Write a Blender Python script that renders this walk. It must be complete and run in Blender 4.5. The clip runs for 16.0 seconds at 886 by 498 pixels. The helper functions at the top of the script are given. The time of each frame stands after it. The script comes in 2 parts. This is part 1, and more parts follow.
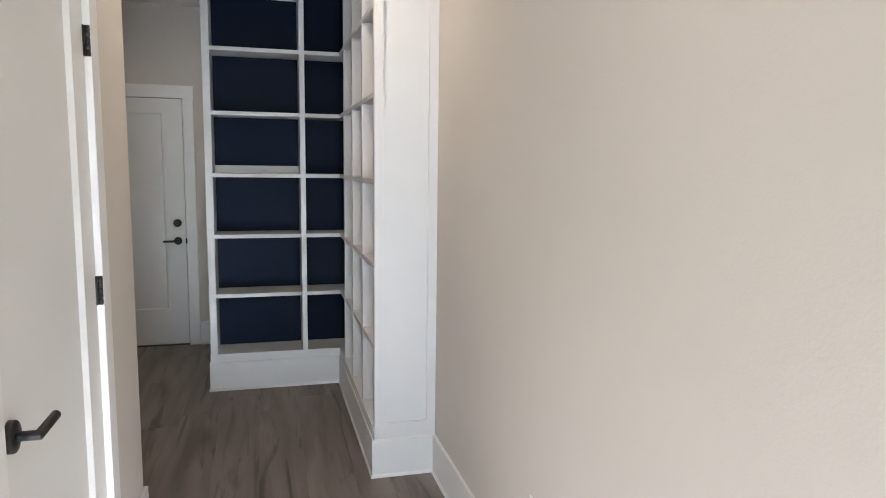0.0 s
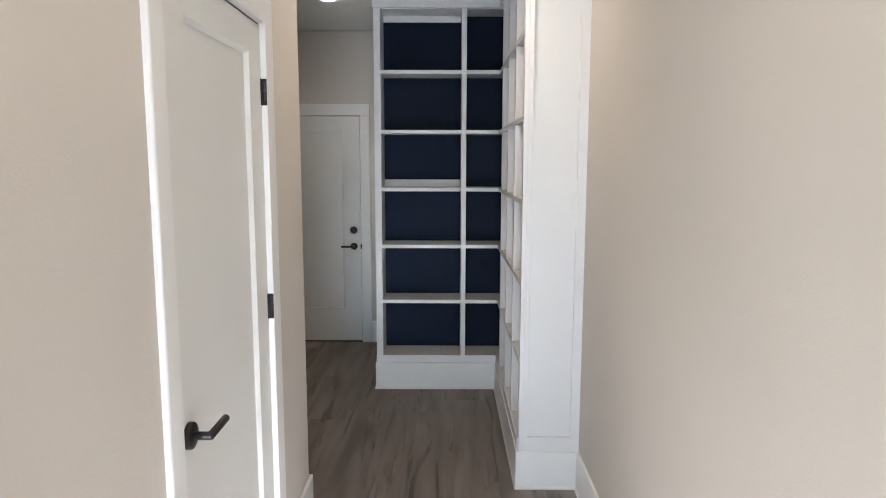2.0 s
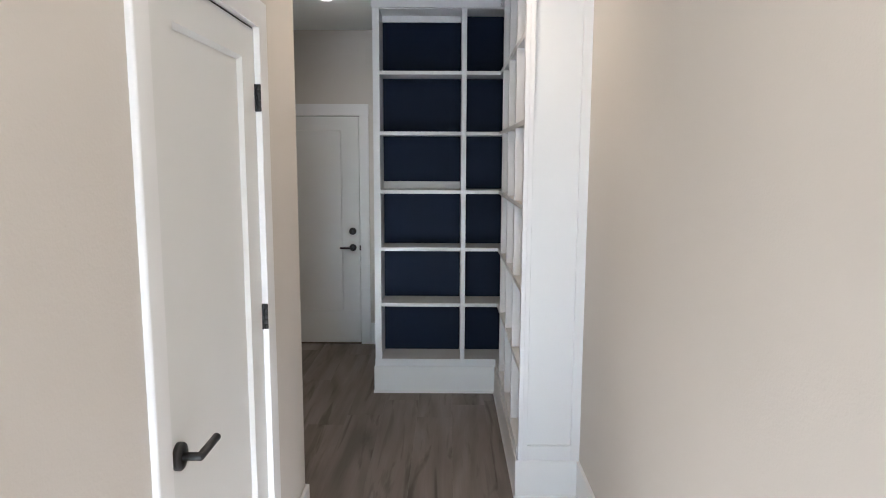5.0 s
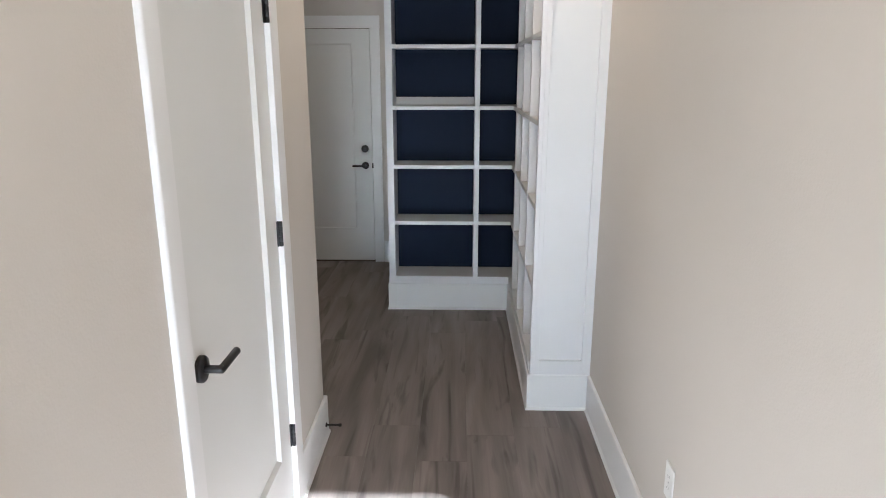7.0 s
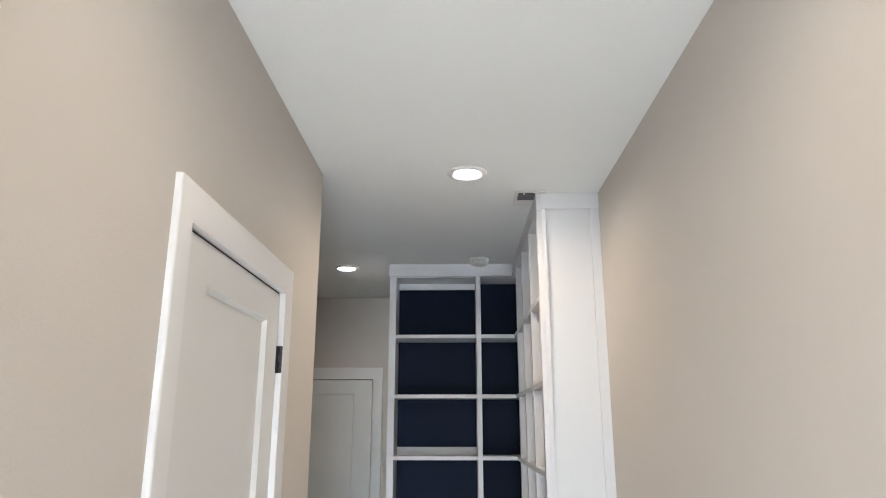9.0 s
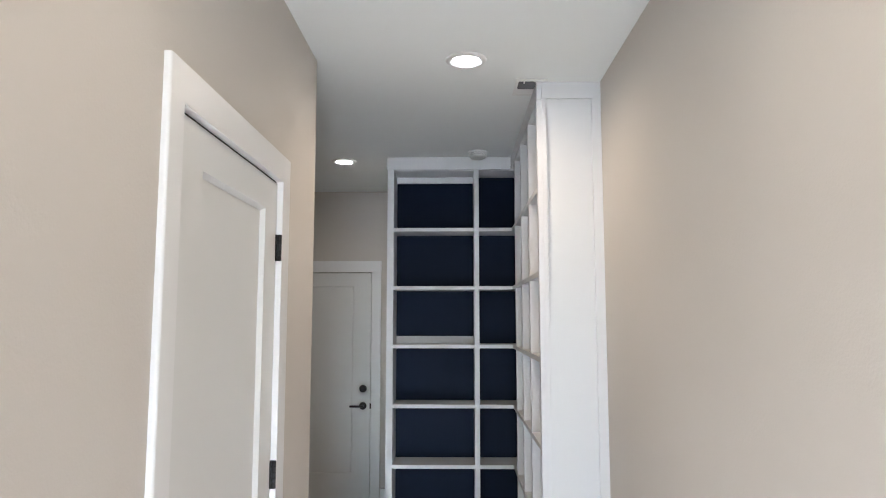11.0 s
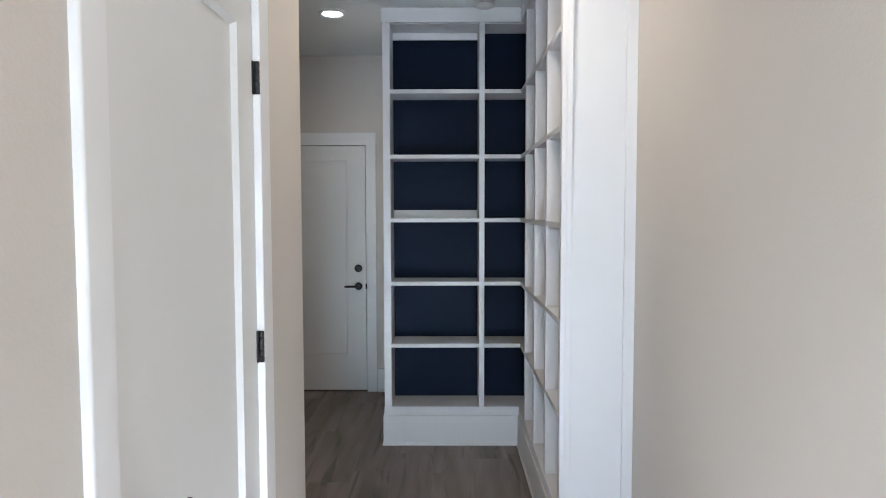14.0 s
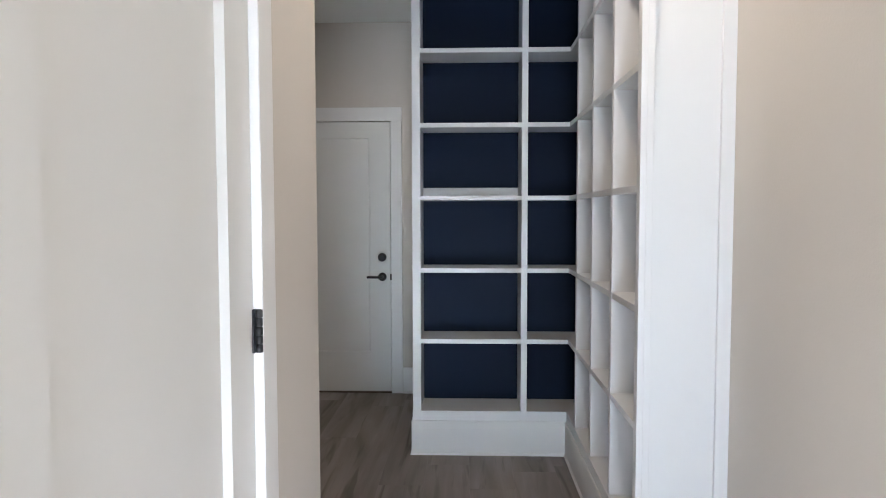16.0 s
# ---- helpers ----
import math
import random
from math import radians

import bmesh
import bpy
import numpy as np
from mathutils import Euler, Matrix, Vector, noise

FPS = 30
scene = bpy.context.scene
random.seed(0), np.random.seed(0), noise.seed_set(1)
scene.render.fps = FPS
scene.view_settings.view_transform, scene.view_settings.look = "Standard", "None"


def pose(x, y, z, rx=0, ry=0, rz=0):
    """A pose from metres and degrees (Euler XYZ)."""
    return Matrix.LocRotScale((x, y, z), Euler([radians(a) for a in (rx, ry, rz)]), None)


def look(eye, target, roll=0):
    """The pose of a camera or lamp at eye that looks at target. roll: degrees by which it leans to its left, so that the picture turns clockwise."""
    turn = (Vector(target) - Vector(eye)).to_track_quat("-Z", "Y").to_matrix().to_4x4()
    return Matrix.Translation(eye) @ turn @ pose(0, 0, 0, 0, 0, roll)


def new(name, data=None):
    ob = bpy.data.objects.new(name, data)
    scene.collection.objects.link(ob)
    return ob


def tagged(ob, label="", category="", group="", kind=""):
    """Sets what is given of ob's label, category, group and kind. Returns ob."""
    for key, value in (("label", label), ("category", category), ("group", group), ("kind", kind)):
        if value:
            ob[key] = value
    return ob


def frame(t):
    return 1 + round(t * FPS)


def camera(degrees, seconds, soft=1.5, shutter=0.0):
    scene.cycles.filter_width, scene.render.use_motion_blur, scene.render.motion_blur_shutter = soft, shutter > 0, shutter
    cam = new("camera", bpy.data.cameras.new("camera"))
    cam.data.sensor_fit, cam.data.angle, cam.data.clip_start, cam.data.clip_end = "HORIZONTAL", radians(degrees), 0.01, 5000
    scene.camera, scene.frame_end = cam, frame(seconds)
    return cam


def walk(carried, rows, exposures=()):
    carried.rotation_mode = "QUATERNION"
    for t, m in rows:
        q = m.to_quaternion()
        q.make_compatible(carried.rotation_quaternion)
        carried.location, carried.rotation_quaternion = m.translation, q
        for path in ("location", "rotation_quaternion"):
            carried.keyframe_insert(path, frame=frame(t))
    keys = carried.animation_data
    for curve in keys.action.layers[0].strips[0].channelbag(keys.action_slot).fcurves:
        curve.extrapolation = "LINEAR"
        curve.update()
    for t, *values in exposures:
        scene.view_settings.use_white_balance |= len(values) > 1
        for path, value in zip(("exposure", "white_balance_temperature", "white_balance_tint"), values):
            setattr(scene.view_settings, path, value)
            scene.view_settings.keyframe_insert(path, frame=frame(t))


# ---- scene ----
# ---- camera ----
cam = camera(67.3, 16.0, 1.0)
PATH = [
    (0, (-0.075, 0.052, 1.519), (0.437, 1.969, 1.273), 0.7),
    (0.5, (-0.068, 0.058, 1.516), (0.344, 1.999, 1.261), 0.5),
    (1, (0.021, -0.038, 1.467), (0.321, 1.922, 1.211), 0.2),
    (1.5, (0.041, -0.049, 1.569), (0.103, 1.933, 1.311), 0.1),
    (2, (0.051, -0.051, 1.639), (0.041, 1.932, 1.379), 0.1),
    (2.5, (0.04, -0.04, 1.635), (0.02, 1.943, 1.371), 0.2),
    (3, (0.035, -0.028, 1.622), (0.018, 1.954, 1.354), 0.2),
    (3.5, (0.05, -0.023, 1.638), (0.051, 1.959, 1.369), 0.2),
    (6, (0.06, 0.019, 1.682), (0.023, 1.999, 1.407), 0.1),
    (6.5, (0.061, 0.014, 1.676), (0.012, 1.976, 1.29), 0.0),
    (7, (0.052, 0.022, 1.671), (0.004, 1.955, 1.161), 0.0),
    (7.5, (0.05, 0.008, 1.667), (0.004, 1.946, 1.173), -0.0),
    (8, (0.031, 0.022, 1.683), (-0.007, 2.021, 1.712), 0.0),
    (8.5, (0.026, 0.032, 1.683), (-0.017, 1.972, 2.167), -0.0),
    (8.6, (0.028, 0.028, 1.68), (-0.016, 1.956, 2.208), 0.0),
    (11, (0.026, 0.04, 1.637), (-0.012, 2.029, 1.844), 0.0),
    (11.5, (0.007, 0.057, 1.629), (-0.032, 2.05, 1.793), -0.0),
    (12, (0.016, 0.04, 1.62), (-0.029, 2.04, 1.643), 0.0),
    (12.5, (0.007, 0.049, 1.616), (-0.028, 2.047, 1.541), -0.0),
    (13, (-0.032, 0.079, 1.563), (-0.044, 2.076, 1.462), 0.2),
    (13.5, (-0.045, 0.234, 1.49), (-0.044, 2.231, 1.382), 0.1),
    (14, (-0.051, 0.423, 1.51), (-0.062, 2.419, 1.393), -0.1),
    (14.5, (-0.136, 0.6, 1.45), (-0.18, 2.596, 1.331), 0.0),
    (15, (-0.21, 0.763, 1.406), (-0.265, 2.759, 1.284), 0.1),
    (15.5, (-0.192, 0.884, 1.362), (-0.253, 2.88, 1.244), -0.0),
    (16, (-0.148, 0.94, 1.37), (-0.219, 2.935, 1.258), -0.1),
]
EXPOSURES = [(0.0, 4.01, 5620, 7), (3.0, 4.05, 5600, 7), (7.0, 4.05, 5460, 7), (8.5, 4.04, 5580, 7), (11.0, 4.06, 5500, 7), (12.5, 4.11, 5260, 7), (14.0, 4.1, 5240, 6), (16.0, 4.28, 5380, 7)]
walk(cam, [(t, look(eye, target, roll)) for t, eye, target, roll in PATH], EXPOSURES)

# ---- plan, metres ----
CEIL = 2.762
LEFT, RIGHT = -0.582, 0.718        # faces of the hall's two walls
CORNER = 2.871                     # where the hall opens to one side
FAR = 5.90                         # wall with the far door
BACK = -3.4                        # wall with the entrance behind the walker
WEST = -2.7
FRONT = 4.63                       # front of the far bookcase
SIDE = 0.416                       # front of the side bookcase
END = 3.135                        # end panel of the side bookcase
BASE = 0.195                       # baseboard height
ENTRY = (-0.54, 0.60, 2.50)        # entrance opening: x from, x to, height
DOOR = (1.445, 2.286, 2.108)        # hall door opening: y from, y to, height
FDOOR = (-1.54, -0.712, 2.04)      # far door opening: x from, x to, height

# ---- world, sun, lights ----
SUN_ELEV, SUN_TURN = 22.9, 5.8
world = bpy.data.worlds.new("sky")
scene.world = world
world.use_nodes = True
wn = world.node_tree
sky = wn.nodes.new("ShaderNodeTexSky")
sky.sky_type, sky.sun_disc = "NISHITA", False
sky.dust_density, sky.air_density = 0.1, 0.75
sky.sun_elevation, sky.sun_rotation = radians(SUN_ELEV), radians(180 - SUN_TURN)
wn.links.new(sky.outputs[0], wn.nodes["Background"].inputs[0])
wn.nodes["Background"].inputs[1].default_value = 0.05

sun = new("sun", bpy.data.lights.new("sun", "SUN"))
sun.data.energy, sun.data.angle, sun.data.color = 5.0, radians(0.4), (1.0, 0.97, 0.93)
sun.matrix_world = look((0, 0, 5), (-math.sin(radians(SUN_TURN)) * math.cos(radians(SUN_ELEV)),
                                    math.cos(radians(SUN_TURN)) * math.cos(radians(SUN_ELEV)),
                                    5 - math.sin(radians(SUN_ELEV))))



def spot_lamp(name, x, y, watts):
    lamp = new(name, bpy.data.lights.new(name, "SPOT"))
    lamp.data.energy, lamp.data.color = watts, (1.0, 0.69, 0.42)
    lamp.data.spot_size, lamp.data.spot_blend, lamp.data.shadow_soft_size = radians(172), 1.0, 0.06
    lamp.matrix_world = look((x, y, CEIL - 0.03), (x, y + 0.001, 0))


spot_lamp("downlight_glow", 0.073, 2.852, 1.9)
spot_lamp("downlight_glow", 0.073, 0.95, 1.2)
spot_lamp("downlight_glow", -0.777, 4.73, 0.85)


# ---- materials ----
def material(name, color, rough=0.6, metal=0.0, vary=0.04, scale=3.0, grain=60.0, bump=0.02, emit=None, spec=0.5, rand=0.0):
    """Painted or plain surface: two scales of tone, fine relief, slightly uneven gloss."""
    m = bpy.data.materials.new(name)
    m.use_nodes = True
    n, l = m.node_tree.nodes, m.node_tree.links
    b = n["Principled BSDF"]
    b.inputs["Metallic"].default_value = metal
    b.inputs["Specular IOR Level"].default_value = spec
    co = n.new("ShaderNodeTexCoord")
    big, fine = n.new("ShaderNodeTexNoise"), n.new("ShaderNodeTexNoise")
    big.inputs["Scale"].default_value, big.inputs["Detail"].default_value = scale, 4
    fine.inputs["Scale"].default_value, fine.inputs["Detail"].default_value = grain, 3
    for k in (big, fine):
        l.new(co.outputs["Object"], k.inputs["Vector"])
    mix = n.new("ShaderNodeMix")
    mix.data_type = "RGBA"
    mix.inputs[6].default_value = (*[c * (1 - vary) for c in color], 1)
    mix.inputs[7].default_value = (*[min(1, c * (1 + vary)) for c in color], 1)
    l.new(big.outputs["Fac"], mix.inputs[0])
    l.new(mix.outputs[2], b.inputs["Base Color"])
    r = n.new("ShaderNodeMapRange")
    r.inputs["To Min"].default_value, r.inputs["To Max"].default_value = max(0.02, rough - 0.08), min(1, rough + 0.08)
    l.new(big.outputs["Fac"], r.inputs["Value"])
    l.new(r.outputs[0], b.inputs["Roughness"])
    bp = n.new("ShaderNodeBump")
    bp.inputs["Strength"].default_value, bp.inputs["Distance"].default_value = bump * 10, 0.002
    l.new(fine.outputs["Fac"], bp.inputs["Height"])
    l.new(bp.outputs[0], b.inputs["Normal"])
    if emit:
        b.inputs["Emission Color"].default_value = (*emit[0], 1)
        b.inputs["Emission Strength"].default_value = emit[1]
    return m


def plank_material():
    """Grey-brown vinyl plank: long streaks, darker veins, tone by plank."""
    m = bpy.data.materials.new("grey_brown_plank")
    m.use_nodes = True
    n, l = m.node_tree.nodes, m.node_tree.links
    b = n["Principled BSDF"]
    co, info = n.new("ShaderNodeTexCoord"), n.new("ShaderNodeObjectInfo")
    off = n.new("ShaderNodeVectorMath")
    off.operation = "MULTIPLY_ADD"
    off.inputs[1].default_value = (31.0, 57.0, 13.0)
    l.new(info.outputs["Random"], off.inputs[0])
    l.new(co.outputs["Object"], off.inputs[2])

    def streak(sx, sy, detail, warp):
        mp = n.new("ShaderNodeMapping")
        mp.inputs["Scale"].default_value = (sx, sy, 1)
        l.new(off.outputs[0], mp.inputs["Vector"])
        t = n.new("ShaderNodeTexNoise")
        t.inputs["Scale"].default_value, t.inputs["Detail"].default_value, t.inputs["Distortion"].default_value = 1, detail, warp
        l.new(mp.outputs[0], t.inputs["Vector"])
        return t

    broad, veins, fine = streak(7, 0.8, 4, 0.6), streak(15, 1.1, 3, 0.9), streak(120, 3, 5, 0.4)
    figure = streak(9, 1.3, 4, 0.7)
    tone = n.new("ShaderNodeValToRGB")
    tone.color_ramp.elements[0].position, tone.color_ramp.elements[0].color = 0.30, (0.134, 0.111, 0.098, 1)
    tone.color_ramp.elements[1].position, tone.color_ramp.elements[1].color = 0.72, (0.282, 0.244, 0.220, 1)
    l.new(broad.outputs["Fac"], tone.inputs[0])
    vr = n.new("ShaderNodeValToRGB")
    vr.color_ramp.elements[0].position, vr.color_ramp.elements[0].color = 0.29, (0.48, 0.46, 0.46, 1)
    vr.color_ramp.elements[1].position, vr.color_ramp.elements[1].color = 0.45, (1, 1, 1, 1)
    l.new(veins.outputs["Fac"], vr.inputs[0])
    gr = n.new("ShaderNodeValToRGB")
    gr.color_ramp.elements[0].position, gr.color_ramp.elements[0].color = 0.31, (0.56, 0.54, 0.53, 1)
    gr.color_ramp.elements[1].position, gr.color_ramp.elements[1].color = 0.39, (1, 1, 1, 1)
    l.new(figure.outputs["Fac"], gr.inputs[0])
    fr = n.new("ShaderNodeMapRange")
    fr.inputs["To Min"].default_value, fr.inputs["To Max"].default_value = 0.82, 1.18
    l.new(fine.outputs["Fac"], fr.inputs["Value"])
    pr = n.new("ShaderNodeMapRange")
    pr.inputs["To Min"].default_value, pr.inputs["To Max"].default_value = 0.96, 1.05
    l.new(info.outputs["Random"], pr.inputs["Value"])
    last = tone.outputs["Color"]
    for src in (vr.outputs["Color"], gr.outputs["Color"], fr.outputs[0], pr.outputs[0]):
        mul = n.new("ShaderNodeMix")
        mul.data_type, mul.blend_type = "RGBA", "MULTIPLY"
        mul.inputs[0].default_value = 1
        l.new(last, mul.inputs[6])
        l.new(src, mul.inputs[7])
        last = mul.outputs[2]
    l.new(last, b.inputs["Base Color"])
    rr = n.new("ShaderNodeMapRange")
    rr.inputs["To Min"].default_value, rr.inputs["To Max"].default_value = 0.42, 0.62
    l.new(fine.outputs["Fac"], rr.inputs["Value"])
    l.new(rr.outputs[0], b.inputs["Roughness"])
    bp = n.new("ShaderNodeBump")
    bp.inputs["Strength"].default_value, bp.inputs["Distance"].default_value = 0.25, 0.001
    l.new(fine.outputs["Fac"], bp.inputs["Height"])
    l.new(bp.outputs[0], b.inputs["Normal"])
    return m


WALL = material("greige_wall_paint", (0.588, 0.552, 0.505), 0.75, vary=0.025, scale=2.0, grain=140, bump=0.032, spec=0.3)
CEILING = material("white_ceiling_paint", (0.85, 0.88, 0.87), 0.85, vary=0.02, scale=2.5, grain=140, bump=0.03, spec=0.2)
TRIM = material("white_satin_trim_paint", (0.77, 0.77, 0.765), 0.42, vary=0.015, scale=5, grain=45, bump=0.006)
DOORPAINT = material("white_door_paint", (0.71, 0.715, 0.70), 0.45, vary=0.02, scale=4, grain=60, bump=0.008)
SHELFPAINT = material("white_shelf_paint", (0.71, 0.715, 0.725), 0.45, vary=0.02, scale=6, grain=50, bump=0.008)
NAVY = material("navy_back_panel_paint", (0.0030, 0.0090, 0.0265), 0.55, vary=0.10, scale=5, grain=70, bump=0.015, spec=0.12)
BLACK = material("matte_black_metal", (0.010, 0.010, 0.011), 0.45, metal=0.15, vary=0.1, scale=20, grain=200, bump=0.005)
STEEL = material("brushed_steel_pin", (0.45, 0.45, 0.46), 0.3, metal=1.0, vary=0.05, scale=20, grain=200, bump=0.005)
PLASTIC = material("white_plastic", (0.78, 0.78, 0.76), 0.4, vary=0.01, scale=8, grain=90, bump=0.003)
GREYGRILLE = material("grey_duct_metal", (0.09, 0.09, 0.095), 0.6, metal=0.2, vary=0.1, scale=15, grain=90, bump=0.01)
SLOT = material("dark_slot", (0.03, 0.03, 0.03), 0.7, vary=0.05, scale=15, grain=60, bump=0.005)
GLOW = material("downlight_diffuser", (0.9, 0.88, 0.85), 0.5, vary=0.0, emit=((1.0, 0.93, 0.83), 4.0))
THRESH = material("bronze_threshold", (0.10, 0.085, 0.07), 0.45, metal=0.7, vary=0.1, scale=9, grain=80, bump=0.01)
SUBFLOOR = material("dark_underlay", (0.06, 0.055, 0.05), 0.9, vary=0.1, scale=6, grain=40)
EARTH = material("pale_bounce_ground", (0.34, 0.33, 0.31), 0.9, vary=0.15, scale=0.8, grain=12, bump=0.03)
PLANK = plank_material()


# ---- mesh helpers ----
def box(bm, x0, x1, y0, y1, z0, z1, bevel=0.0):
    r = bmesh.ops.create_cube(bm, size=1)
    for v in r["verts"]:
        v.co = Vector(((x0 + x1) / 2 + v.co.x * (x1 - x0), (y0 + y1) / 2 + v.co.y * (y1 - y0), (z0 + z1) / 2 + v.co.z * (z1 - z0)))
    if bevel:
        edges = list({e for v in r["verts"] for e in v.link_edges})
        bmesh.ops.bevel(bm, geom=edges, offset=bevel, segments=2, affect="EDGES", profile=0.5)
    return bm


def solid(*dims, bevel=0.0):
    return box(bmesh.new(), *dims, bevel=bevel)


def turned(bm, profile, m, steps=40):
    """A turned body: (radius, height) pairs about z, closed where the radius is nought, set by m."""
    rings = []
    for r, h in profile:
        if r < 1e-6:
            rings.append([bm.verts.new(m @ Vector((0, 0, h)))])
        else:
            rings.append([bm.verts.new(m @ Vector((r * math.cos(2 * math.pi * k / steps), r * math.sin(2 * math.pi * k / steps), h))) for k in range(steps)])
    for a, b in zip(rings, rings[1:]):
        for k in range(steps):
            q = [a[k % len(a)], a[(k + 1) % steps % len(a)], b[(k + 1) % steps % len(b)], b[k % len(b)]]
            q = list(dict.fromkeys(q))
            if len(q) > 2:
                bm.faces.new(q)
    bmesh.ops.recalc_face_normals(bm, faces=bm.faces)
    for f in bm.faces:
        f.smooth = True
    return bm


def rod(bm, a, b, r, steps=20, ease=0.0):
    """A round bar from a to b with eased ends."""
    a, b = Vector(a), Vector(b)
    m = Matrix.Translation(a) @ (b - a).to_track_quat("Z", "Y").to_matrix().to_4x4()
    h = (b - a).length
    e = ease or r * 0.25
    return turned(bm, [(0, 0), (r - e, 0), (r, e), (r, h - e), (r - e, h), (0, h)], m, steps)


def swept(bm, outline, a, b, out, ma=0, mb=0):
    """A moulding: outline of (off the wall, height), run from a to b along a wall that faces out; ma, mb: mitres, -1 or 1."""
    out = Vector(out)
    way = Vector((b[0] - a[0], b[1] - a[1], 0)).normalized()
    ends = [[bm.verts.new(Vector((p[0], p[1], 0)) + out * d + way * (d * k) + Vector((0, 0, h))) for d, h in outline] for p, k in ((a, ma), (b, mb))]
    n = len(outline)
    for k in range(n):
        bm.faces.new((ends[0][k], ends[0][(k + 1) % n], ends[1][(k + 1) % n], ends[1][k]))
    bm.faces.new(ends[0])
    bm.faces.new(ends[1])
    bmesh.ops.recalc_face_normals(bm, faces=bm.faces)
    return bm


def link(name, bm, mat):
    me = bpy.data.meshes.new(name)
    bm.to_mesh(me)
    bm.free()
    me.materials.append(mat)
    return new(name, me)


def part(name, bm, mat, parent, label=""):
    ob = link(name, bm, mat)
    ob.parent = parent
    ob.matrix_parent_inverse = parent.matrix_world.inverted()
    return tagged(ob, label)


def thing(name, place, label, category, group="", kind=""):
    ob = new(name)
    ob.empty_display_size = 0.05
    ob.matrix_world = Matrix.Translation(place)
    return tagged(ob, label, category, group, kind)


def structure(name, bm, mat, label, category):
    return tagged(link(name, bm, mat), label, category, kind="structure")


# ---- walls, ceiling ----
T = 0.12
bm = bmesh.new()
box(bm, LEFT - T, LEFT, BACK, DOOR[0], 0, CEIL)
box(bm, LEFT - T, LEFT, DOOR[0], DOOR[1], DOOR[2], CEIL)
structure("wall_left", bm, WALL, "warm greige painted hall wall with a door opening", "wall")
bm = solid(LEFT - T, LEFT, DOOR[1], CORNER, 0, CEIL)
edge = [e for e in bm.edges if all(v.co.x > LEFT - 0.01 and v.co.y > CORNER - 0.01 for v in e.verts)]
bmesh.ops.bevel(bm, geom=edge, offset=0.012, segments=5, affect="EDGES", profile=0.5)
structure("wall_corner", bm, WALL, "warm greige wall end with a rounded outside corner", "wall")
structure("wall_return", solid(WEST, LEFT - T, CORNER - T, CORNER, 0, CEIL), WALL, "greige wall turning off the hall", "wall")
structure("wall_right", solid(RIGHT, RIGHT + T, BACK, FAR, 0, CEIL), WALL, "long warm greige painted hall wall", "wall")
bm = bmesh.new()
box(bm, WEST, FDOOR[0], FAR, FAR + T, 0, CEIL)
box(bm, FDOOR[1], RIGHT + T, FAR, FAR + T, 0, CEIL)
box(bm, FDOOR[0], FDOOR[1], FAR, FAR + T, FDOOR[2], CEIL)
structure("wall_far", bm, WALL, "shaded greige wall with a white door", "wall")
structure("wall_behind_bookcase", solid(-0.43, RIGHT, 4.915, FAR, 0, CEIL), WALL, "greige wall behind the built-in bookcase", "wall")
structure("wall_west", solid(WEST - T, WEST, CORNER - T, FAR + T, 0, CEIL), WALL, "plain greige closing wall", "wall")
bm = bmesh.new()
box(bm, LEFT - T, ENTRY[0], BACK - T, BACK, 0, CEIL)
box(bm, ENTRY[1], RIGHT + T, BACK - T, BACK, 0, CEIL)
box(bm, ENTRY[0], ENTRY[1], BACK - T, BACK, ENTRY[2], CEIL)
structure("wall_back", bm, WALL, "greige wall with the daylit entrance opening", "wall")
# unseen panel, added to block daylight at the hall door's gaps
structure("leak_panel", solid(LEFT - T - 0.03, LEFT - T, DOOR[0] - 0.1, DOOR[1] + 0.1, 0, DOOR[2] + 0.1), WALL, "unseen panel added behind the hall door to stop daylight leaking in", "wall")
bm = bmesh.new()
box(bm, LEFT - T, RIGHT + T, BACK - T, CORNER - T, CEIL, CEIL + 0.1)
box(bm, WEST - T, RIGHT + T, CORNER - T, FAR + T, CEIL, CEIL + 0.1)
structure("ceiling", bm, CEILING, "smooth flat white painted ceiling", "ceiling")
# unseen ground sheet, added to bounce sun and sky in through the entrance
structure("ground", solid(-400, 400, -400, 400, -0.30, -0.16), EARTH, "pale unseen ground added outside the entrance to bounce light in", "ground")

SKIRT = [(0, 0), (0.021, 0), (0.020, 0.008), (0.017, 0.015), (0.014, 0.019), (0.014, BASE - 0.004), (0.011, BASE), (0, BASE)]
LOWSKIRT = [(0, 0), (0.013, 0), (0.012, 0.007), (0.009, 0.013), (0.0065, 0.016), (0.0065, BASE - 0.004), (0.004, BASE), (0, BASE)]


def skirt(a, b, out, ma=0, mb=0):
    structure("baseboard", swept(bmesh.new(), SKIRT, a, b, out, ma, mb), TRIM, "tall white painted baseboard with shoe moulding", "baseboard")


skirt((RIGHT, BACK), (RIGHT, END), (-1, 0, 0), 0, -1)
skirt((LEFT, 0.772), (LEFT, 1.370), (1, 0, 0))
skirt((LEFT, 2.376), (LEFT, CORNER), (1, 0, 0), 0, 1)
skirt((LEFT, CORNER), (WEST, CORNER), (0, 1, 0), -1)
skirt((-0.626, FAR), (-0.43, FAR), (0, -1, 0))
skirt((WEST, FAR), (FDOOR[0] - 0.09, FAR), (0, -1, 0))
skirt((WEST, CORNER), (WEST, FAR), (1, 0, 0))


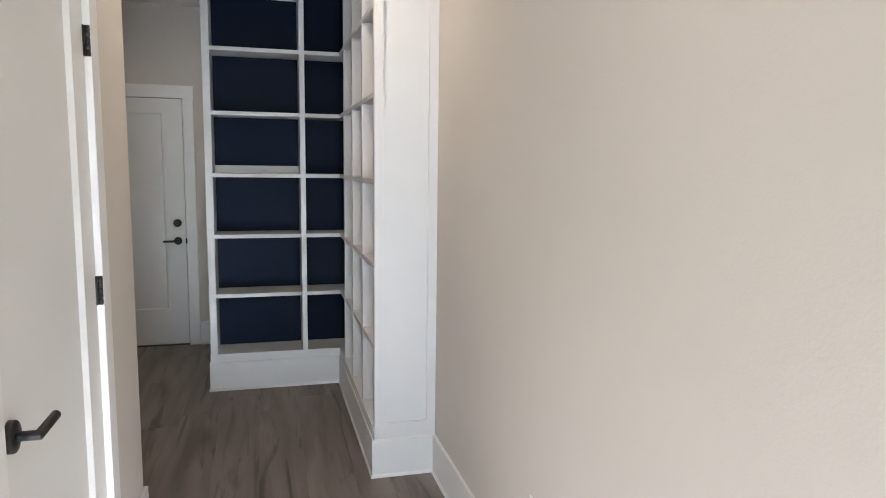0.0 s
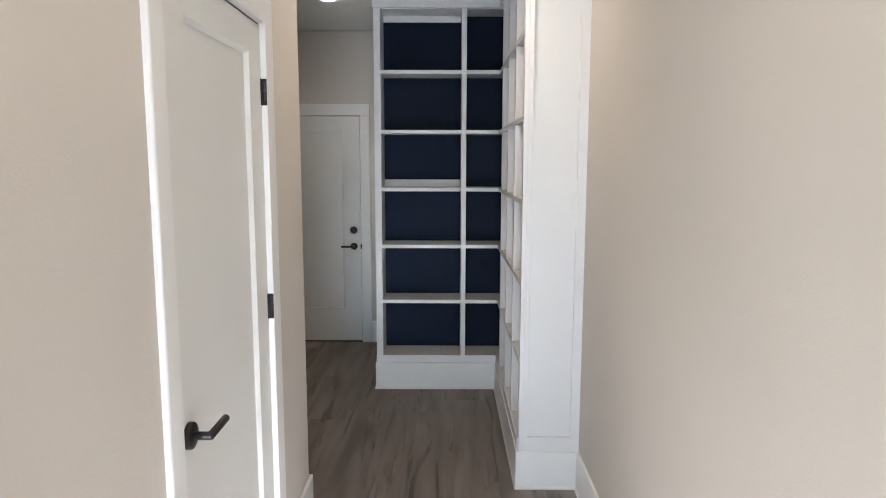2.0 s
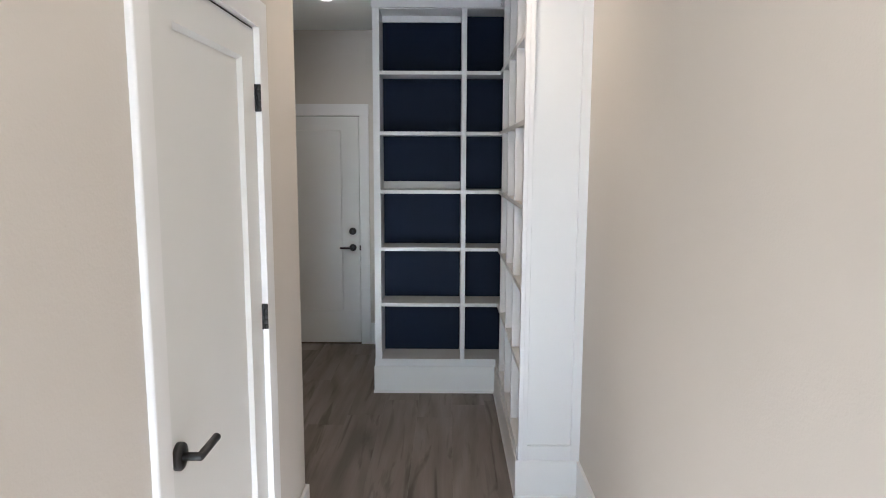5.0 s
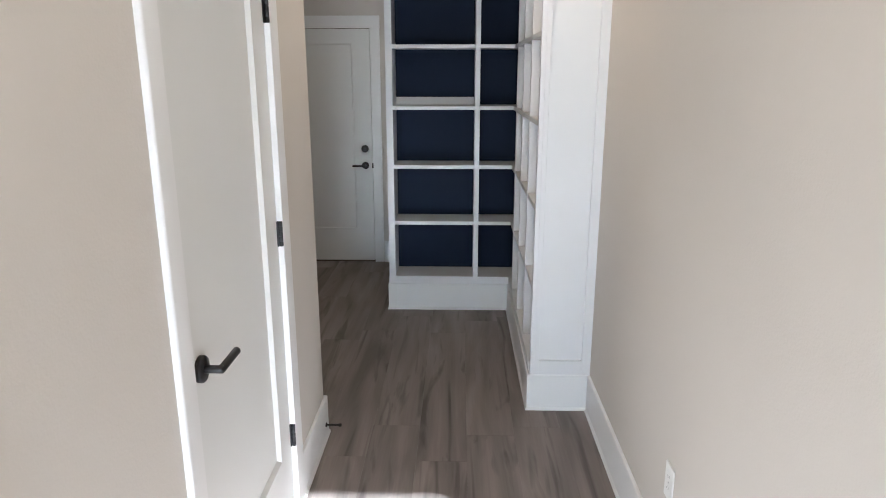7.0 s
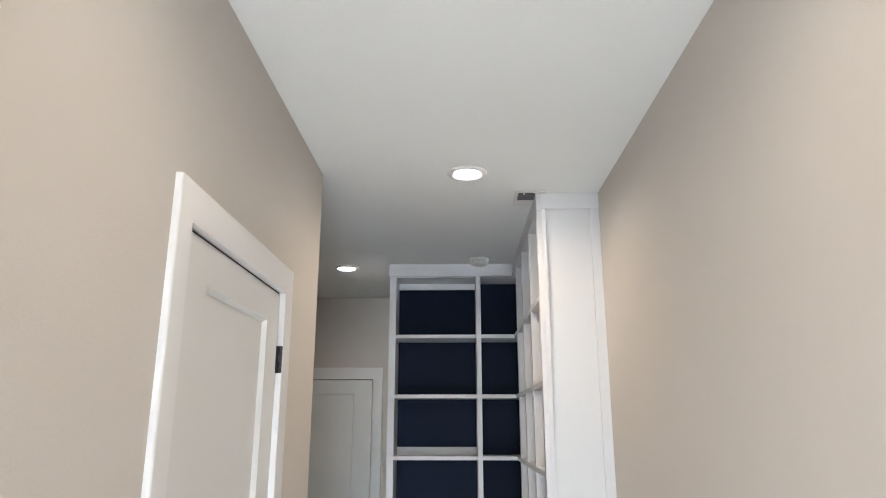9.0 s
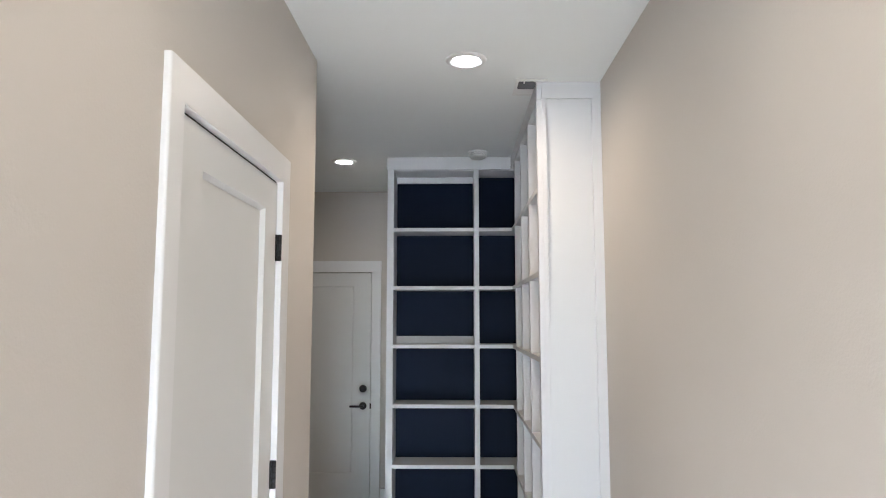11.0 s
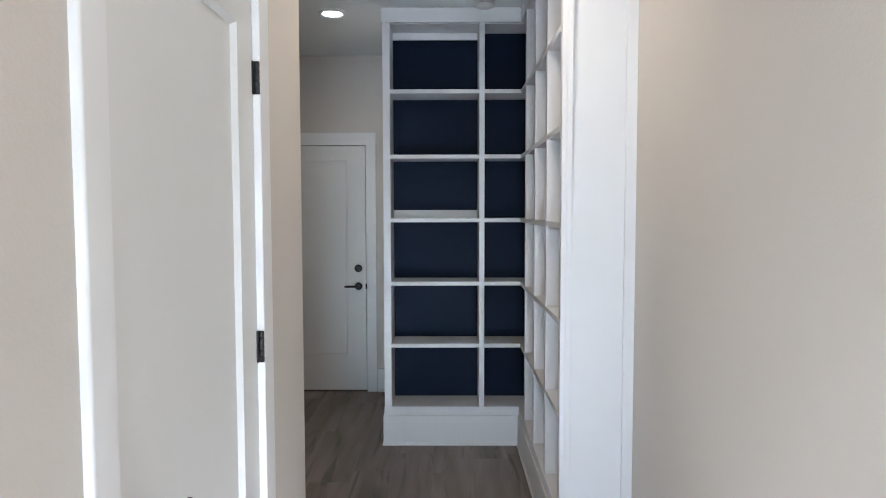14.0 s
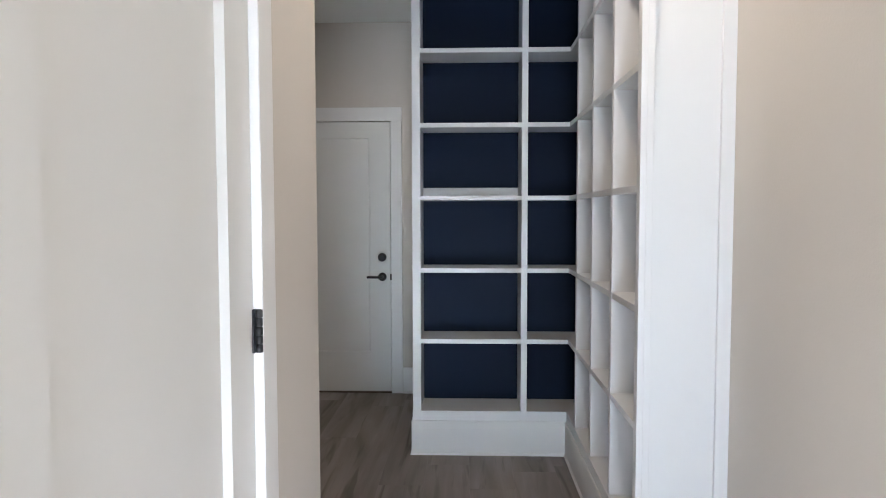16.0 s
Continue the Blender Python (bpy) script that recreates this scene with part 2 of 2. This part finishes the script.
# ---- doors ----
def panel_slab(w, h, t, stile_a, stile_b, top, bottom, depth=0.009, slope=0.012):
    """A one-panel door leaf: local x across from 0 to w, face at y = 0 looking to -y, z up; panel sunk behind a sloped edge."""
    bm = bmesh.new()
    outer = [(0, 0), (w, 0), (w, h), (0, h)]
    inner = [(stile_a, bottom), (w - stile_b, bottom), (w - stile_b, h - top), (stile_a, h - top)]
    sunk = [(stile_a + slope, bottom + slope), (w - stile_b - slope, bottom + slope), (w - stile_b - slope, h - top - slope), (stile_a + slope, h - top - slope)]
    rings = [[bm.verts.new((x, y, z)) for x, z in pts] for pts, y in ((outer, t), (outer, 0.0), (inner, 0.0), (sunk, depth))]
    for a, b in zip(rings, rings[1:]):
        for k in range(4):
            bm.faces.new((a[k], a[(k + 1) % 4], b[(k + 1) % 4], b[k]))
    bm.faces.new(rings[0])
    bm.faces.new(rings[-1])
    bmesh.ops.recalc_face_normals(bm, faces=bm.faces)
    return bm


def moved(bm, m):
    bmesh.ops.transform(bm, matrix=m, verts=bm.verts)
    return bm


CAS = 0.016
# hall door: closed leaf set back in its casing, hinged at its far edge
hall_door = thing("door_1", (LEFT, (DOOR[0] + DOOR[1]) / 2, 0), "closed white one-panel door in a flat white casing with black hardware", "door", kind="structure")
FACE = LEFT - 0.004
leaf = moved(panel_slab(DOOR[1] - DOOR[0] - 0.008, 2.084, 0.036, 0.165, 0.134, 0.104, 0.292, depth=0.015, slope=0.011), pose(FACE, DOOR[0] + 0.004, 0.012, 0, 0, 90))
leaf = part("door_leaf", leaf, DOORPAINT, hall_door)


def eased(bm, y, r):
    """Rounds the upright front edge of a casing board at y."""
    edge = [e for e in bm.edges if all(v.co.x > LEFT + CAS - 0.001 and abs(v.co.y - y) < 0.001 for v in e.verts)]
    bmesh.ops.bevel(bm, geom=edge, offset=r, segments=4, affect="EDGES", profile=0.5)
    return bm


part("casing_side", eased(solid(LEFT, LEFT + CAS, DOOR[0] - 0.075, DOOR[0], 0, DOOR[2]), DOOR[0] - 0.075, 0.007), TRIM, hall_door)
part("casing_side", solid(LEFT, LEFT + CAS, DOOR[1], DOOR[1] + 0.090, 0, DOOR[2]), TRIM, hall_door)
part("casing_head", eased(solid(LEFT, LEFT + CAS, DOOR[0] - 0.075, DOOR[1] + 0.090, DOOR[2], DOOR[2] + 0.087), DOOR[0] - 0.075, 0.007), TRIM, hall_door)
for y0, y1 in ((DOOR[0] - 0.0, DOOR[0] + 0.003), (DOOR[1] - 0.003, DOOR[1])):
    part("jamb", solid(LEFT - T, LEFT + CAS - 0.001, y0, y1, 0, DOOR[2] - 0.004), TRIM, hall_door)
part("jamb", solid(LEFT - T, LEFT + CAS - 0.001, DOOR[0], DOOR[1], DOOR[2] - 0.004, DOOR[2] + 0.0005), TRIM, hall_door)


def hinge(z, parent):
    y, x = DOOR[1] - 0.001, FACE + 0.008
    h = part("hinge", solid(FACE, FACE + 0.004, y - 0.013, y + 0.0, z - 0.045, z + 0.045, bevel=0.001), BLACK, parent, "black steel butt hinge")
    for k in range(5):
        bm = rod(bmesh.new(), (x + 0.004, y - 0.003, z - 0.045 + k * 0.018 + 0.0006), (x + 0.004, y - 0.003, z - 0.045 + (k + 1) * 0.018 - 0.0006), 0.0075, 16, 0.0008)
        part("knuckle", bm, BLACK, h)
    part("hinge_plate", solid(LEFT - 0.008, LEFT + CAS - 0.003, DOOR[1] - 0.006, DOOR[1] - 0.003, z - 0.045, z + 0.045), BLACK, h)


for z in (1.875, 1.126, 0.338):
    hinge(z, hall_door)
HY, HZ = 1.518, 0.966
lever = part("lever_handle", turned(bmesh.new(), [(0, 0), (0.034, 0), (0.034, 0.011), (0.032, 0.014), (0.012, 0.015), (0, 0.015)], Matrix.Translation((FACE, HY, HZ)) @ pose(0, 0, 0, 0, 90, 0)), BLACK, hall_door, "matte black door lever on a round rose")
part("neck", rod(bmesh.new(), (FACE + 0.008, HY, HZ), (FACE + 0.062, HY, HZ), 0.0105), BLACK, lever)
part("grip", rod(bmesh.new(), (FACE + 0.055, HY - 0.006, HZ), (FACE + 0.055, HY + 0.119, HZ), 0.0105, ease=0.004), BLACK, lever)

# dark strip gives the gap over the leaf its shade by colour
part("gap_shade", solid(FACE - 0.014, FACE - 0.004, DOOR[0] + 0.004, DOOR[1] - 0.004, 2.0965, DOOR[2] - 0.0045), SLOT, hall_door, "dark strip for the shade in the gap above the door leaf")

# casing of an opening close to the walker
near_door = thing("door_2", (LEFT, 0.3, 0), "closed white flat-panel door in white casing near the entrance", "door", kind="structure")
part("casing_side", solid(LEFT, LEFT + CAS, 0.687, 0.772, 0, 2.10, bevel=0.0015), TRIM, near_door)
part("casing_side", solid(LEFT, LEFT + CAS, -0.208, -0.123, 0, 2.10, bevel=0.0015), TRIM, near_door)
part("casing_head", solid(LEFT, LEFT + CAS + 0.001, -0.210, 0.774, 2.10, 2.192, bevel=0.0015), TRIM, near_door)
part("door_leaf", moved(panel_slab(0.81, 2.09, 0.010, 0.15, 0.15, 0.105, 0.30, depth=0.005), pose(LEFT + 0.010, -0.123, 0.008, 0, 0, 90)), DOORPAINT, near_door)

# far door
far_door = thing("door_3", ((FDOOR[0] + FDOOR[1]) / 2, FAR, 0), "closed white one-panel door with black lever and deadbolt", "door", kind="structure")
FW = FDOOR[1] - FDOOR[0]
leaf = moved(panel_slab(FW - 0.012, 2.020, 0.04, 0.155, 0.155, 0.118, 0.30, depth=0.006, slope=0.008), pose(FDOOR[0] + 0.006, FAR - 0.004, 0.014))
part("door_leaf", leaf, DOORPAINT, far_door)
part("casing_side", solid(FDOOR[0] - 0.082, FDOOR[0], FAR - CAS, FAR, 0, FDOOR[2], bevel=0.0015), TRIM, far_door)
part("casing_side", solid(FDOOR[1], FDOOR[1] + 0.082, FAR - CAS, FAR, 0, FDOOR[2], bevel=0.0015), TRIM, far_door)
part("casing_head", solid(FDOOR[0] - 0.084, FDOOR[1] + 0.084, FAR - CAS - 0.001, FAR, FDOOR[2], FDOOR[2] + 0.100, bevel=0.0015), TRIM, far_door)
# added dark block fills the opening behind the leaf, darkening its edge gaps
part("door_stop", solid(FDOOR[0], FDOOR[1], FAR + 0.036, FAR + T, 0.012, FDOOR[2]), SLOT, far_door)
part("threshold", solid(FDOOR[0], FDOOR[1], FAR - 0.02, FAR + 0.06, 0.003, 0.013, bevel=0.003), THRESH, far_door, "dark bronze metal threshold")
FX = -0.780
rose = [(0, 0), (0.032, 0), (0.032, 0.006), (0.029, 0.010), (0.012, 0.011), (0, 0.011)]
bolt = part("deadbolt", turned(bmesh.new(), [(0, 0), (0.032, 0), (0.032, 0.008), (0.028, 0.014), (0.020, 0.015), (0, 0.014)], Matrix.Translation((FX, FAR - 0.004, 1.03)) @ pose(0, 0, 0, 90, 0, 0)), BLACK, far_door, "round black deadbolt")
part("thumb_turn", solid(FX - 0.004, FX + 0.004, FAR - 0.034, FAR - 0.016, 1.018, 1.042, bevel=0.002), BLACK, bolt)
lever = part("lever_handle", turned(bmesh.new(), rose, Matrix.Translation((FX, FAR - 0.004, 0.883)) @ pose(0, 0, 0, 90, 0, 0)), BLACK, far_door, "matte black door lever")
part("neck", rod(bmesh.new(), (FX, FAR - 0.012, 0.883), (FX, FAR - 0.058, 0.883), 0.0095), BLACK, lever)
part("grip", rod(bmesh.new(), (FX + 0.008, FAR - 0.052, 0.883), (FX - 0.110, FAR - 0.052, 0.883), 0.009, ease=0.003), BLACK, lever)
part("latch", solid(FDOOR[1] - 0.008, FDOOR[1] + 0.004, FAR - CAS - 0.004, FAR - 0.008, 0.86, 0.905), BLACK, far_door, "black strike lip")

# ---- built-in bookcases ----
SHELVES = (0.645, 1.043, 1.445, 1.845, 2.250)
THK, PAN = 0.025, 0.034
DECK = 0.250
BACKY = 4.885
HEAD = 2.673


def far_bookcase():
    c = thing("bookcase", (0, FRONT, 0), "tall white built-in bookcase with empty shelves and navy back panel", "bookcase", "built-in bookcases")
    part("back_panel", solid(-0.43, RIGHT - 0.014, BACKY, BACKY + 0.018, 0.02, CEIL - 0.002), NAVY, c, "dark navy painted back panel")
    part("side_panel", solid(-0.450, -0.404, FRONT, 4.915, 0.0, CEIL - 0.001, bevel=0.001), SHELFPAINT, c)
    part("divider", solid(0.154, 0.154 + PAN, FRONT - 0.001, BACKY, DECK, HEAD, bevel=0.001), SHELFPAINT, c)
    for z in SHELVES:
        part("shelf", solid(-0.404, 0.154, FRONT, BACKY, z - THK / 2, z + THK / 2, bevel=0.0012), SHELFPAINT, c)
        part("shelf", solid(0.154 + PAN, RIGHT - 0.014, FRONT, BACKY, z - THK / 2, z + THK / 2, bevel=0.0012), SHELFPAINT, c)
    part("bottom_deck", solid(-0.404, RIGHT - 0.014, FRONT + 0.001, BACKY, DECK - 0.03, DECK, bevel=0.001), SHELFPAINT, c)
    part("kick_board", solid(-0.452, SIDE, FRONT - 0.002, FRONT + 0.018, 0.0, DECK - 0.001), SHELFPAINT, c)
    part("top_panel", solid(-0.404, RIGHT - 0.014, FRONT + 0.02, BACKY, HEAD - 0.004, HEAD + 0.014), SHELFPAINT, c)
    part("header", solid(-0.456, SIDE - 0.004, FRONT - 0.010, FRONT + 0.02, HEAD, CEIL - 0.001, bevel=0.0015), SHELFPAINT, c)
    part("header_return", solid(-0.456, -0.450, FRONT + 0.02, 4.915, HEAD, CEIL - 0.001), SHELFPAINT, c)
    part("cleat", solid(-0.404, 0.154, BACKY - 0.018, BACKY, HEAD - 0.048, HEAD - 0.004, bevel=0.001), SHELFPAINT, c)
    part("cleat", solid(-0.404, 0.154, BACKY - 0.018, BACKY, SHELVES[2] + THK / 2, SHELVES[2] + THK / 2 + 0.052, bevel=0.001), SHELFPAINT, c)
    bm = swept(bmesh.new(), LOWSKIRT, (-0.452, FRONT - 0.002), (SIDE, FRONT - 0.002), (0, -1, 0), -1, -1)
    part("base_moulding", bm, TRIM, c)
    bm = swept(bmesh.new(), LOWSKIRT, (-0.452, FRONT - 0.002), (-0.452, 4.915), (-1, 0, 0), -1)
    part("base_moulding", bm, TRIM, c)


def side_bookcase():
    c = thing("bookcase", (0.56, 3.9, 0), "tall white built-in bookcase with panelled end against the wall", "bookcase", "built-in bookcases")
    inner = RIGHT - 0.014
    part("back_panel", solid(inner, inner + 0.010, END + 0.03, FRONT + 0.25, 0.02, CEIL - 0.002), NAVY, c, "dark navy painted back panel")
    end = part("end_panel", solid(SIDE + 0.020, RIGHT, END + 0.015, END + 0.036, 0, CEIL - 0.001), SHELFPAINT, c)
    part("end_stile", solid(SIDE + 0.020, 0.458, END, END + 0.015, BASE - 0.02, CEIL - 0.001, bevel=0.001), SHELFPAINT, end)
    part("end_stile", solid(0.674, RIGHT, END, END + 0.015, BASE - 0.02, CEIL - 0.001, bevel=0.001), SHELFPAINT, end)
    part("end_rail", solid(0.458, 0.674, END + 0.0005, END + 0.015, BASE - 0.02, 0.270, bevel=0.001), SHELFPAINT, end)
    part("end_rail", solid(0.458, 0.674, END + 0.0005, END + 0.015, 2.683, CEIL - 0.001, bevel=0.001), SHELFPAINT, end)
    part("front_stile", solid(SIDE - 0.001, SIDE + 0.020, END, END + 0.040, 0.0, CEIL - 0.001, bevel=0.001), SHELFPAINT, c)
    lines = (3.556, 3.966, 4.376)
    for y in lines:
        part("divider", solid(SIDE - 0.001, inner, y - PAN / 2, y + PAN / 2, DECK, HEAD, bevel=0.001), SHELFPAINT, c)
    starts = [END + 0.036] + [y + PAN / 2 for y in lines]
    stops = [y - PAN / 2 for y in lines] + [FRONT]
    for a, b in zip(starts, stops):
        for z in SHELVES:
            part("shelf", solid(SIDE, inner, a, b, z - THK / 2, z + THK / 2, bevel=0.0012), SHELFPAINT, c)
    part("bottom_deck", solid(SIDE + 0.001, inner, END + 0.036, FRONT, DECK - 0.03, DECK, bevel=0.001), SHELFPAINT, c)
    part("kick_board", solid(SIDE - 0.007, SIDE + 0.016, END + 0.041, FRONT - 0.003, 0.0, DECK - 0.001), SHELFPAINT, c)
    part("top_panel", solid(SIDE + 0.02, inner, END + 0.036, FRONT + 0.02, HEAD - 0.004, HEAD + 0.014), SHELFPAINT, c)
    part("header", solid(SIDE - 0.003, SIDE + 0.02, END - 0.004, FRONT - 0.015, HEAD, CEIL - 0.001, bevel=0.0015), SHELFPAINT, c)
    part("header", solid(SIDE + 0.02, RIGHT, END - 0.004, END - 0.0005, HEAD + 0.008, CEIL - 0.001, bevel=0.0015), SHELFPAINT, c)
    part("base_moulding", swept(bmesh.new(), LOWSKIRT, (SIDE - 0.0075, END), (RIGHT, END), (0, -1, 0), -1, -1), TRIM, c)
    part("base_moulding", swept(bmesh.new(), LOWSKIRT, (SIDE - 0.0075, END), (SIDE - 0.0075, FRONT - 0.002), (-1, 0, 0), -1, -1), TRIM, c)


far_bookcase()
side_bookcase()


# ---- ceiling fittings ----
def downlight(x, y):
    d = thing("recessed_downlight", (x, y, CEIL), "lit round recessed downlight with white trim ring", "ceiling light", "recessed downlights")
    m = Matrix.Translation((x, y, CEIL))
    part("trim_ring", turned(bmesh.new(), [(0.056, 0.0), (0.057, -0.003), (0.066, -0.010), (0.072, -0.0115), (0.085, -0.008), (0.090, -0.002), (0.090, 0.0)], m, 56), PLASTIC, d)
    part("diffuser", turned(bmesh.new(), [(0, -0.0035), (0.055, -0.0035), (0.0565, -0.002)], m, 56), GLOW, d, "glowing frosted diffuser")


downlight(0.073, 2.852)
downlight(0.073, 0.95)
downlight(-0.777, 4.73)

det = thing("smoke_detector", (0.178, 4.475, CEIL), "round white plastic smoke detector on the ceiling", "smoke detector")
m = Matrix.Translation((0.178, 4.475, CEIL))
part("base_plate", turned(bmesh.new(), [(0, 0), (0.065, 0), (0.065, -0.010), (0.062, -0.013), (0, -0.013)], m), PLASTIC, det)
part("vent_band", turned(bmesh.new(), [(0.054, -0.013), (0.054, -0.030)], m), SLOT, det, "dark sensing slots")
for k in range(2):
    part("vent_ring", turned(bmesh.new(), [(0.054, -0.0165 - k * 0.006), (0.062, -0.0165 - k * 0.006), (0.062, -0.0195 - k * 0.006), (0.054, -0.0195 - k * 0.006)], m), PLASTIC, det)
part("cover", turned(bmesh.new(), [(0.054, -0.0285), (0.060, -0.0285), (0.060, -0.032), (0.054, -0.041), (0.043, -0.046), (0, -0.047)], m), PLASTIC, det)

vent = thing("ceiling_vent", (0.36, 3.25, CEIL), "white metal ceiling register with dark louvres, cut by the bookcase", "ceiling vent")
# no hole here: the duct's darkness is put into a dark sheet
part("backing", solid(0.325, 0.400, 3.112, 3.300, CEIL - 0.0025, CEIL - 0.0005), SLOT, vent, "flat dark sheet standing in for the unlit duct")
part("frame_bar", solid(0.313, 0.465, 3.092, 3.110, CEIL - 0.007, CEIL - 0.0005, bevel=0.002), PLASTIC, vent)
part("frame_bar", solid(0.313, 0.328, 3.110, 3.310, CEIL - 0.007, CEIL - 0.0005, bevel=0.002), PLASTIC, vent)
part("frame_bar", solid(0.328, 0.410, 3.296, 3.310, CEIL - 0.007, CEIL - 0.0005, bevel=0.002), PLASTIC, vent)
part("damper", solid(0.328, 0.410, 3.208, 3.296, CEIL - 0.006, CEIL - 0.0028, bevel=0.001), PLASTIC, vent, "white damper blade")
part("damper_tab", solid(0.352, 0.358, 3.116, 3.150, CEIL - 0.010, CEIL - 0.003), PLASTIC, vent)
for k in range(3):
    part("slat", moved(solid(0.328, 0.410, -0.008, 0.008, -0.0006, 0.0006), pose(0, 3.132 + k * 0.026, CEIL - 0.009, -70, 0, 0)), GREYGRILLE, vent)

# ---- small wall things ----
outlet = thing("wall_outlet", (RIGHT, 1.885, 0.43), "white plastic duplex socket plate on the greige wall", "outlet")
OX, OY, OZ = RIGHT, 1.868, 0.432
part("cover_plate", solid(OX - 0.006, OX, OY - 0.037, OY + 0.037, OZ - 0.060, OZ + 0.060, bevel=0.003), PLASTIC, outlet)
for dz in (-0.020, 0.020):
    s = part("socket_face", solid(OX - 0.0068, OX - 0.005, OY - 0.017, OY + 0.017, OZ + dz - 0.014, OZ + dz + 0.014, bevel=0.001), PLASTIC, outlet)
    for dy in (-0.006, 0.006):
        part("slot", solid(OX - 0.0071, OX - 0.0066, OY + dy - 0.001, OY + dy + 0.001, OZ + dz - 0.004, OZ + dz + 0.005), SLOT, s)
part("screw", rod(bmesh.new(), (OX - 0.005, OY, OZ), (OX - 0.0072, OY, OZ), 0.003, 12), STEEL, outlet)

stop = thing("door_stop", (LEFT + 0.014, 2.82, 0.075), "small dark spring door stop on the baseboard", "door stop")
part("flange", rod(bmesh.new(), (LEFT + 0.014, 2.82, 0.075), (LEFT + 0.020, 2.82, 0.075), 0.012), BLACK, stop)
bm = bmesh.new()
for k in range(12):
    rod(bm, (LEFT + 0.020 + k * 0.0045, 2.82, 0.075), (LEFT + 0.0243 + k * 0.0045, 2.82, 0.075), 0.0052, 12, 0.0012)
part("spring", bm, BLACK, stop)
part("tip", rod(bmesh.new(), (LEFT + 0.074, 2.82, 0.075), (LEFT + 0.088, 2.82, 0.075), 0.0075), SLOT, stop, "dark rubber tip")

# ---- floor planks ----
bm = box(bmesh.new(), LEFT - T, RIGHT + T, BACK - T, CORNER - T, -0.15, -0.004)
box(bm, WEST - T, RIGHT + T, CORNER - T, FAR + T, -0.15, -0.004)
floor = structure("floor", bm, SUBFLOOR, "grey-brown wood-look vinyl plank floor", "floor")
PW, PL = 0.228, 1.52
plank_meshes = {}


def plank(x0, x1, y0, y1):
    w, d = round(x1 - x0, 3), round(y1 - y0, 3)
    if (w, d) not in plank_meshes:
        bm = bmesh.new()
        g, e = 0.0001, 0.0004
        low = [bm.verts.new((x, y, -0.004)) for x, y in ((g, g), (w - g, g), (w - g, d - g), (g, d - g))]
        mid = [bm.verts.new((x, y, -0.0008)) for x, y in ((g, g), (w - g, g), (w - g, d - g), (g, d - g))]
        top = [bm.verts.new((x, y, 0.0)) for x, y in ((g + e, g + e), (w - g - e, g + e), (w - g - e, d - g - e), (g + e, d - g - e))]
        bm.faces.new(top)
        for a, b in ((low, mid), (mid, top)):
            for k in range(4):
                bm.faces.new((a[k], a[(k + 1) % 4], b[(k + 1) % 4], b[k]))
        me = bpy.data.meshes.new("plank")
        bm.to_mesh(me)
        bm.free()
        me.materials.append(PLANK)
        plank_meshes[(w, d)] = me
    ob = new("plank", plank_meshes[(w, d)])
    ob.location = (x0, y0, 0)
    ob.parent = floor


rng = random.Random(5)
x = RIGHT + 0.06
while x > WEST:
    x0 = x - PW
    near = BACK - T if x0 > LEFT - T - PW else CORNER - T
    y = BACK - T - rng.random() * PL
    while y < FAR:
        a, b = max(y, near), min(y + PL, FAR + 0.05)
        if b - a > 0.05:
            plank(x0, x, a, b)
        y += PL
    x = x0
